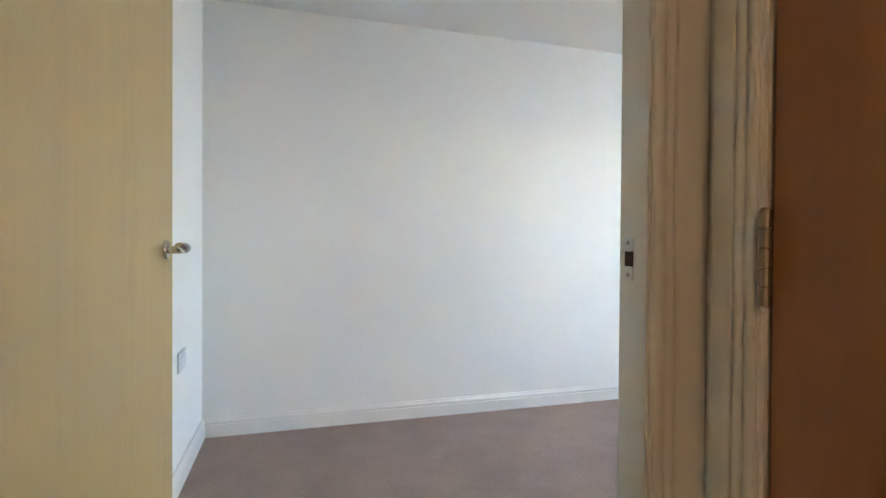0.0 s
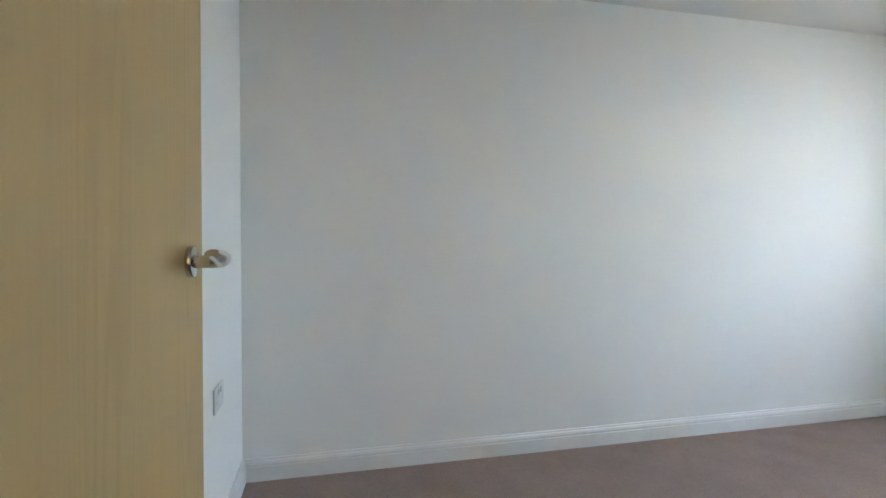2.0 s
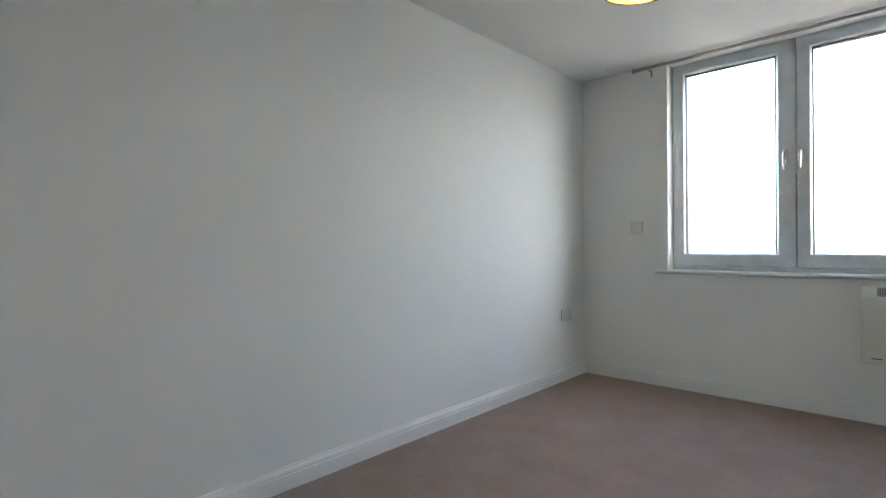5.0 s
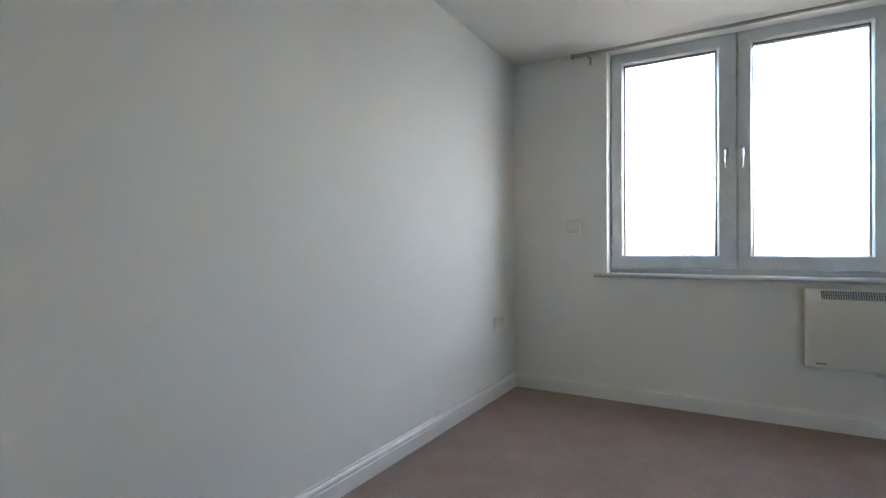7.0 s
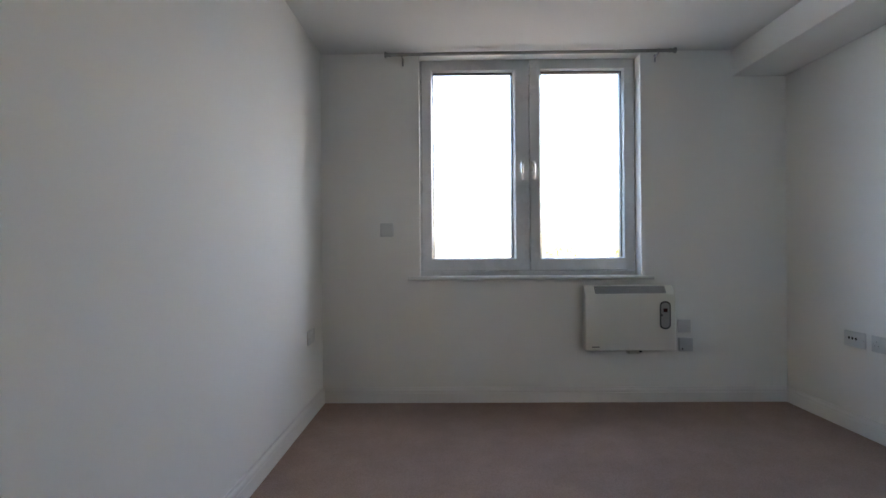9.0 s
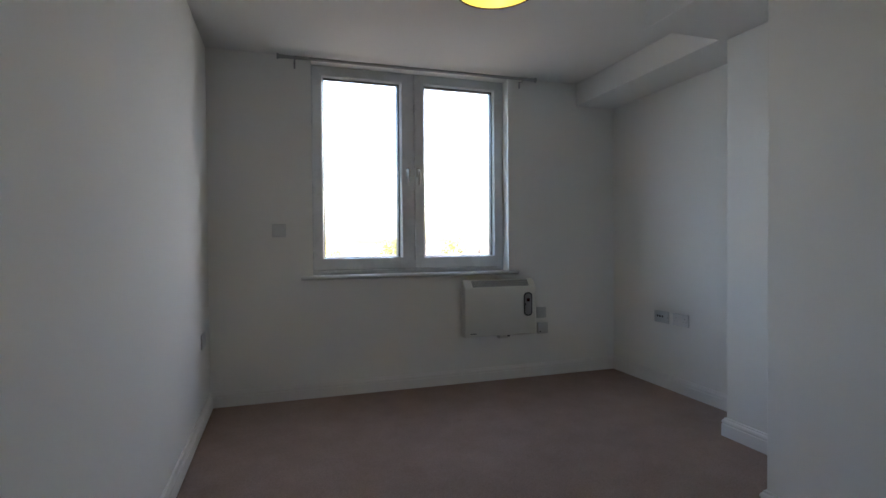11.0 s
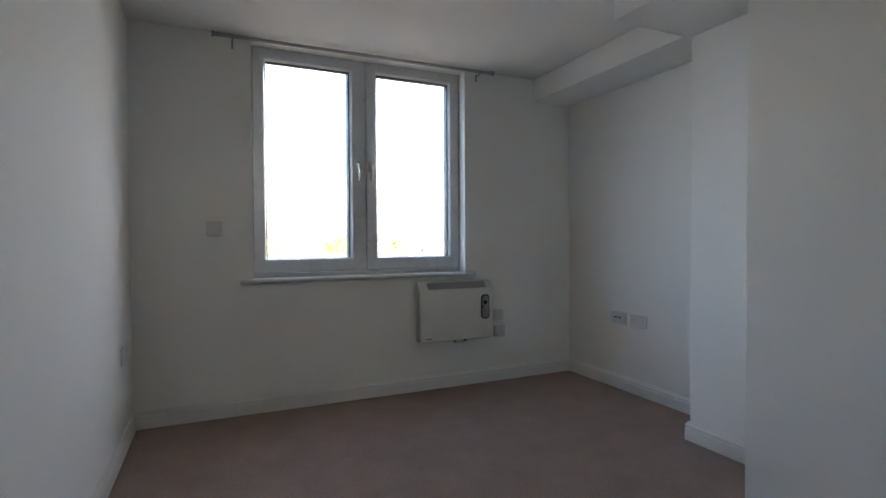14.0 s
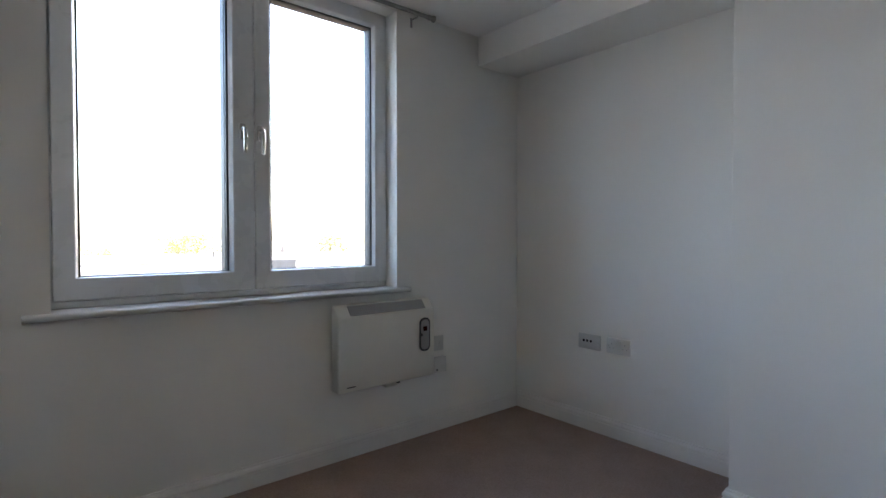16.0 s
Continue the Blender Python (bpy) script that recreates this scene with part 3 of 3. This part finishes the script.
casing([(HALL, DOOR_Y1, 0), (HALL, DOOR_Y1, DOOR_H), (HALL, DOOR_Y0, DOOR_H), (HALL, DOOR_Y0, 0)], (1, 0, 0), "white gloss moulded casing on the hall side", 0.0885)
casing([(DOORFACE, DOOR_Y1, 0), (DOORFACE, DOOR_Y1, DOOR_H), (DOORFACE, DOOR_Y0, DOOR_H), (DOORFACE, DOOR_Y0, 0)], (-1, 0, 0), "white gloss moulded casing on the bedroom side")
casing([(CUP_X0 - 0.004, HALL_N, 0), (CUP_X0 - 0.004, HALL_N, DOOR_H), (CUP_X1 + 0.004, HALL_N, DOOR_H), (CUP_X1 + 0.004, HALL_N, 0)], (0, -1, 0), "white gloss moulded casing round the cupboard door")
for x0, x1, z0, z1 in ((CUP_X0 - 0.03, CUP_X0 - 0.003, 0, DOOR_H + 0.03), (CUP_X1 + 0.003, CUP_X1 + 0.03, 0, DOOR_H + 0.03), (CUP_X0 - 0.003, CUP_X1 + 0.003, DOOR_H + 0.003, DOOR_H + 0.03)):
    solid("cupboard_lining", box((x0, HALL_N - 0.001, z0), (x1, HALL_N + 0.1, z1)), GLOSS, "white gloss cupboard door lining", "door frame")

# latch plate let into the lining
strike = thing("latch_plate", pose(2.304, DOOR_Y1, 1.034), "steel latch plate let into the white door lining", "latch plate")
bm = ring((-0.011, -0.032, 0.011, 0.032), [(0, 0.0005), (0, -0.0018), (0.0055, -0.0018), (0.0055, 0.0005)], (0.7, 0.7, 3.6, 3.6))
part("plate", bm, PVC, strike, "pale painted plate")
# solid block; the latch hole's shade is in its colour
part("recess", box((-0.006, -0.0022, -0.0112), (0.0112, 0.0004, 0.0112)), RECESS, strike, "dark brown fill for the shaded latch hole")
part("lip", box((-0.019, -0.0016, -0.012), (-0.011, 0.0004, 0.012), 0.0006), PVC, strike, "pale curved lip")
for z0, z1 in ((0.0150, 0.0315), (-0.0315, -0.0150)):
    part("tab", box((-0.0095, -0.0026, z0), (0.0125, -0.0012, z1), 0.0005), PVC, strike, "raised painted tab")
for z in (-0.024, 0.024):
    part("screw", lathe([(0, 0.0012), (0.003, 0.001), (0.0036, 0)], pose(0.002, -0.0024, z, 90, 0, 0), 10), BRASS, strike)

# the open leaf
LEAF_X, LEAF_W, LEAF_Y = 2.358, 0.768, -3.950
door = thing("door_1", pose(LEAF_X, LEAF_Y, 0.008), "flush maple-veneered bedroom door standing open", "door", kind="structure")
part("leaf", box((-LEAF_W, -0.040, 0), (0, 0, DOOR_H - 0.012), 0.0012), VENEER, door)
# thin strip over the hinge edge; its colour carries the shade there
part("hinge_edge", box((0.0002, -0.0395, 0.001), (0.0022, -0.0006, DOOR_H - 0.013)), EDGE_SHADE, door, "brown wood hinge edge with its shade put into the colour")
for hz in (0.20, 0.972, 1.74):
    bm = tube([(0.009, -0.041, hz), (0.009, -0.041, hz + 0.112)], 0.0065, 14)
    box((0.0006, -0.038, hz), (0.0034, -0.012, hz + 0.112), 0.0008, bm=bm)
    for k in (0.018, 0.056, 0.094):
        lathe([(0, 0.0006), (0.0026, 0.0004), (0.0032, 0)], pose(0.0032, -0.025, hz + k, 0, 90, 0), 10, bm)
    part("hinge", bm, BRASS, door, "steel butt hinge")


def lever(side):
    """Round rose, neck and a curved tubular lever cut off square at its end."""
    s = 1 if side > 0 else -1
    y0 = 0 if s > 0 else -0.040
    rx, rz = -LEAF_W + 0.078, 1.028
    turn = pose(rx, y0, rz, -90 * s, 0, 0)
    rose = part("rose", lathe([(0, 0), (0.0214, 0), (0.0214, 0.0055), (0.0206, 0.0075), (0.0188, 0.0083), (0, 0.0083)], turn, 32), CHROME, door, "polished chrome rose", 40)
    knots = ((0.008, 0, 0, 0.0090, 1.0), (0.020, 0, 0, 0.0088, 1.0), (0.030, 0.001, 0, 0.0092, 1.05), (0.0375, 0.005, 0.0008, 0.0098, 1.10), (0.0430, 0.011, 0.002, 0.0100, 1.15),
             (0.0460, 0.019, 0.0035, 0.0096, 1.25), (0.0472, 0.030, 0.0055, 0.0088, 1.35), (0.0472, 0.042, 0.0075, 0.0078, 1.5), (0.0462, 0.054, 0.0095, 0.0061, 1.75), (0.0448, 0.064, 0.0112, 0.0050, 1.95), (0.0435, 0.071, 0.0125, 0.0044, 2.05))
    pts, rad, wide = [], [], []
    for y, x, z, r, f in smooth_run(knots, 5):
        pts.append((rx + x, y0 + s * y, rz + z))
        rad.append(r)
        wide.append(f)
    part("lever", tube(pts, rad, 32, flat=wide, side=(0, 0, 1)), SATIN, door, "satin chrome curved lever", 50)
    return rose


lever(1)
lever(-1)
part("latch", box((-LEAF_W - 0.001, -0.031, 1.000), (-LEAF_W + 0.002, -0.009, 1.060), 0.0006), STEEL, door, "steel latch face")

# cupboard door in the hall
cup = thing("door_2", pose(CUP_X0, HALL_N, 0.006), "closed red-brown veneered cupboard door in the hall", "door", kind="structure")
part("leaf", box((0.002, 0.004, 0), (CUP_X1 - CUP_X0 - 0.002, 0.044, DOOR_H - 0.008), 0.0012), VENEER_DARK, cup)
for hz in (0.20, 0.973, 1.74):
    bm = bmesh.new()
    for k in range(5):
        low, high = hz + 0.0244 * k + 0.0006, hz + 0.0244 * (k + 1) - 0.0006
        lathe([(0, low), (0.0060, low), (0.0068, low + 0.0008), (0.0068, high - 0.0008), (0.0060, high), (0, high)], pose(0.005, -0.012, 0), 18, bm)
    tube([(0.005, -0.012, hz - 0.002), (0.005, -0.012, hz + 0.124)], 0.0048, 12, bm)
    box((-0.0008, 0.0005, hz), (0.0014, 0.030, hz + 0.122), bm=bm)
    part("hinge", bm, BRASS, cup, "knuckled steel butt hinge", 40)

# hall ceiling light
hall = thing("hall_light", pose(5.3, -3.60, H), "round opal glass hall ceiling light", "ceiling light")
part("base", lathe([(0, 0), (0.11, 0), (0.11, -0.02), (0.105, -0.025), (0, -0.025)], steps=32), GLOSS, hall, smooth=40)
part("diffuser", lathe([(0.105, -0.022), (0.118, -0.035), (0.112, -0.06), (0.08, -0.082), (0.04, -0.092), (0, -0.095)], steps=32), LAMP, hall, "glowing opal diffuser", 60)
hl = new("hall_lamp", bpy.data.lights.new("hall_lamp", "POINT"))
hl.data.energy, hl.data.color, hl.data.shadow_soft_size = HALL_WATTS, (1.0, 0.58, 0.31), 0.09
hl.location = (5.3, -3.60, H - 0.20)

# ---- pendant lamp ----
PX, PY, RIM = 1.229, -1.866, 2.011
lamp = thing("pendant_lamp", pose(PX, PY, H), "pendant lamp with a bronze shade lined in glowing gold", "pendant lamp")
part("ceiling_rose", lathe([(0, 0), (0.05, 0), (0.049, -0.012), (0.03, -0.024), (0.008, -0.030), (0, -0.030)], steps=28), CORD, lamp, smooth=40)
part("flex", tube([(0, 0, -0.028), (0, 0, -0.115)], 0.003, 10), CORD, lamp, "white flex")
R0, HT = 0.155, 0.205
tilt = Matrix.Translation((0, 0, RIM - H)) @ Matrix.Rotation(radians(0.8), 4, Vector((-1, -1, 0)))
outer = [(R0, 0), (R0 - 0.006, 0.05), (R0 - 0.018, 0.10), (R0 - 0.040, 0.15), (R0 - 0.075, 0.185), (0.045, 0.202), (0.022, HT)]
shade = part("shade", lathe(outer, tilt, 48), SHADE_OUT, lamp, "dark bronze bowl shade", 40)
inner = [(R0, 0), (R0 - 0.003, 0.0005)] + [(r - 0.003, z - 0.002) for r, z in outer[1:]]
part("lining", lathe(inner, tilt, 48), SHADE_IN, shade, "gold painted inside", 40)
part("rim", lathe([(R0 + 0.0015, 0.004), (R0 + 0.0022, 0.0005), (R0 + 0.0005, -0.0018), (R0 - 0.003, -0.0008), (R0 - 0.004, 0.002)], tilt, 48), SHADE_OUT, shade, "thin rolled rim", 40)
part("lamp_holder", lathe([(0, HT + 0.035), (0.016, HT + 0.030), (0.020, HT), (0.020, HT - 0.05), (0, HT - 0.05)], tilt, 20), CORD, lamp, "white lamp holder", 40)
part("bulb", lathe([(0.013, HT - 0.05), (0.014, HT - 0.07), (0.021, HT - 0.09), (0.028, HT - 0.115), (0.029, HT - 0.13), (0.025, HT - 0.147), (0.014, HT - 0.159), (0, HT - 0.162)], tilt, 24), BULB, lamp, "lit frosted bulb", 60)
pl = new("pendant_light", bpy.data.lights.new("pendant_light", "POINT"))
pl.data.energy, pl.data.color, pl.data.shadow_soft_size = PENDANT_WATTS, (1.0, 0.84, 0.52), 0.012
pl.location = (PX, PY, RIM + 0.030)

# ---- outside: ground, neighbouring roof, houses and trees ----
GZ = -9.0
bm = bmesh.new()
bmesh.ops.create_grid(bm, x_segments=24, y_segments=24, size=2500)
for v in bm.verts:
    v.co.z = GZ + 0.8 * noise.noise(v.co * 0.004)
solid("ground", bm, GRASS, "pale open ground far below the window", "ground")

block = thing("flat_roofed_building", pose(4.0, 31.0, GZ), "lower brick building with a grey flat roof", "building")
part("wall", box((-22, -12, 0), (20, 12, 8.55)), BRICK, block)
part("roof", box((-22.2, -12.2, 8.55), (20.2, 12.2, 8.8), 0.03), FELT, block)
for y in (-5.0, 1.5, 7.5):
    part("roof_seam", box((-22, y, 8.8), (20, y + 0.15, 8.87), 0.02), FELT, block)
part("plant_box", box((3.35, -11.9, 8.8), (5.85, -10.9, 9.19), 0.03), LEAD, block, "grey metal plant housing")
part("vent_pipe", tube([(6.7, 4, 8.78), (6.7, 4, 9.20)], [0.06, 0.06], 12), LEAD, block, "short grey vent pipe")
for k, x in enumerate((-20.5, -17, -13.5, -10, -6.5, -3, 0.5, 4, 7.5, 11, 14.5, 18)):
    for z in (1.2, 4.2, 7.0):
        w2 = part("window", box((x - 0.6, -12.03, z - 0.6), (x + 0.6, -11.95, z + 0.7)), PVC, block)
        part("pane", box((x - 0.5, -12.05, z - 0.5), (x + 0.5, -12.02, z + 0.6)), PANE_FAR, w2)


def house(m, w, d, h, rise):
    ob = thing("house", m, "distant brick house with a brown tiled roof", "house", "distant houses")
    part("wall", box((-w / 2, -d / 2, 0), (w / 2, d / 2, h)), BRICK, ob)
    bm = bmesh.new()
    a = [bm.verts.new(c) for c in ((-w / 2 - 0.3, -d / 2 - 0.4, h), (w / 2 + 0.3, -d / 2 - 0.4, h), (w / 2 + 0.3, d / 2 + 0.4, h), (-w / 2 - 0.3, d / 2 + 0.4, h))]
    r = [bm.verts.new(c) for c in ((-w / 2 - 0.3, 0, h + rise), (w / 2 + 0.3, 0, h + rise))]
    for f in ((a[0], a[1], r[1], r[0]), (a[2], a[3], r[0], r[1]), (a[3], a[0], r[0]), (a[1], a[2], r[1]), (a[3], a[2], a[1], a[0])):
        bm.faces.new(f)
    roof = part("roof", bm, TILE, ob)
    for x in (-w * 0.28, w * 0.28):
        for z in (h * 0.27, h * 0.73):
            part("window", box((x - 0.6, -d / 2 - 0.03, z - 0.6), (x + 0.6, -d / 2 + 0.05, z + 0.6)), PANE_FAR, ob)


def compass(deg, dist):
    return dist * math.sin(radians(deg)), dist * math.cos(radians(deg))


for deg, dist, turn in ((8.0, 150, 15), (24, 175, -10), (-8, 160, 5)):
    house(pose(*compass(deg, dist), GZ, 0, 0, turn), 9, 7, 5.2, 3.0)


def tree(m, height, spread, seed):
    rnd = random.Random(seed)
    ob = thing("tree", m, "distant tree with thin yellowing leaves", "tree", "distant trees")
    bm = tube([(0, 0, -0.3), (0.05, 0.02, height * 0.25), (0.1, -0.05, height * 0.5), (0.05, 0.1, height * 0.8)], [0.32, 0.25, 0.16, 0.05], 8)
    tips = []
    for k in range(9):
        a, z = k * 2.4 + rnd.random(), height * (0.28 + 0.055 * k)
        r = spread * (0.9 - 0.055 * k)
        tip = Vector((r * math.cos(a), r * math.sin(a), z + height * 0.20))
        tube([(0.08, 0, z), tuple(tip * 0.5 + Vector((0, 0, z * 0.5 + 0.1))), tuple(tip)], [0.12, 0.07, 0.02], 6, bm)
        tips.append(tip)
    part("trunk", bm, BARK, ob)
    tips.append(Vector((0, 0, height * 0.92)))
    verts, faces = [], []
    for tip in tips:
        for _ in range(130):
            c = tip + Vector((rnd.gauss(0, 1), rnd.gauss(0, 1), rnd.gauss(0, 0.8))) * spread * 0.28
            u = Vector((rnd.gauss(0, 1), rnd.gauss(0, 1), rnd.gauss(0, 1))).normalized()
            v = u.orthogonal().normalized()
            s = rnd.uniform(0.12, 0.28)
            n = len(verts)
            verts += [c - u * s, c + v * s * 0.6, c + u * s, c - v * s * 0.6]
            faces.append((n, n + 1, n + 2, n + 3))
    me = bpy.data.meshes.new("crown")
    me.from_pydata(verts, [], faces)
    me.materials.append(LEAF)
    crown = new("crown", me)
    crown.parent = ob


for k, (deg, dist, ht, sp) in enumerate(((3.9, 120, 10.3, 3.6), (5.6, 128, 9.9, 3.2), (12.3, 118, 9.9, 3.2), (14.2, 120, 10.5, 3.8), (19.8, 112, 10.2, 3.2), (27.8, 112, 10.4, 3.6), (-4.0, 118, 9.8, 3.5), (33.0, 120, 10.2, 3.6))):
    tree(pose(*compass(deg, dist), GZ, 0, 0, k * 40), ht, sp, k)
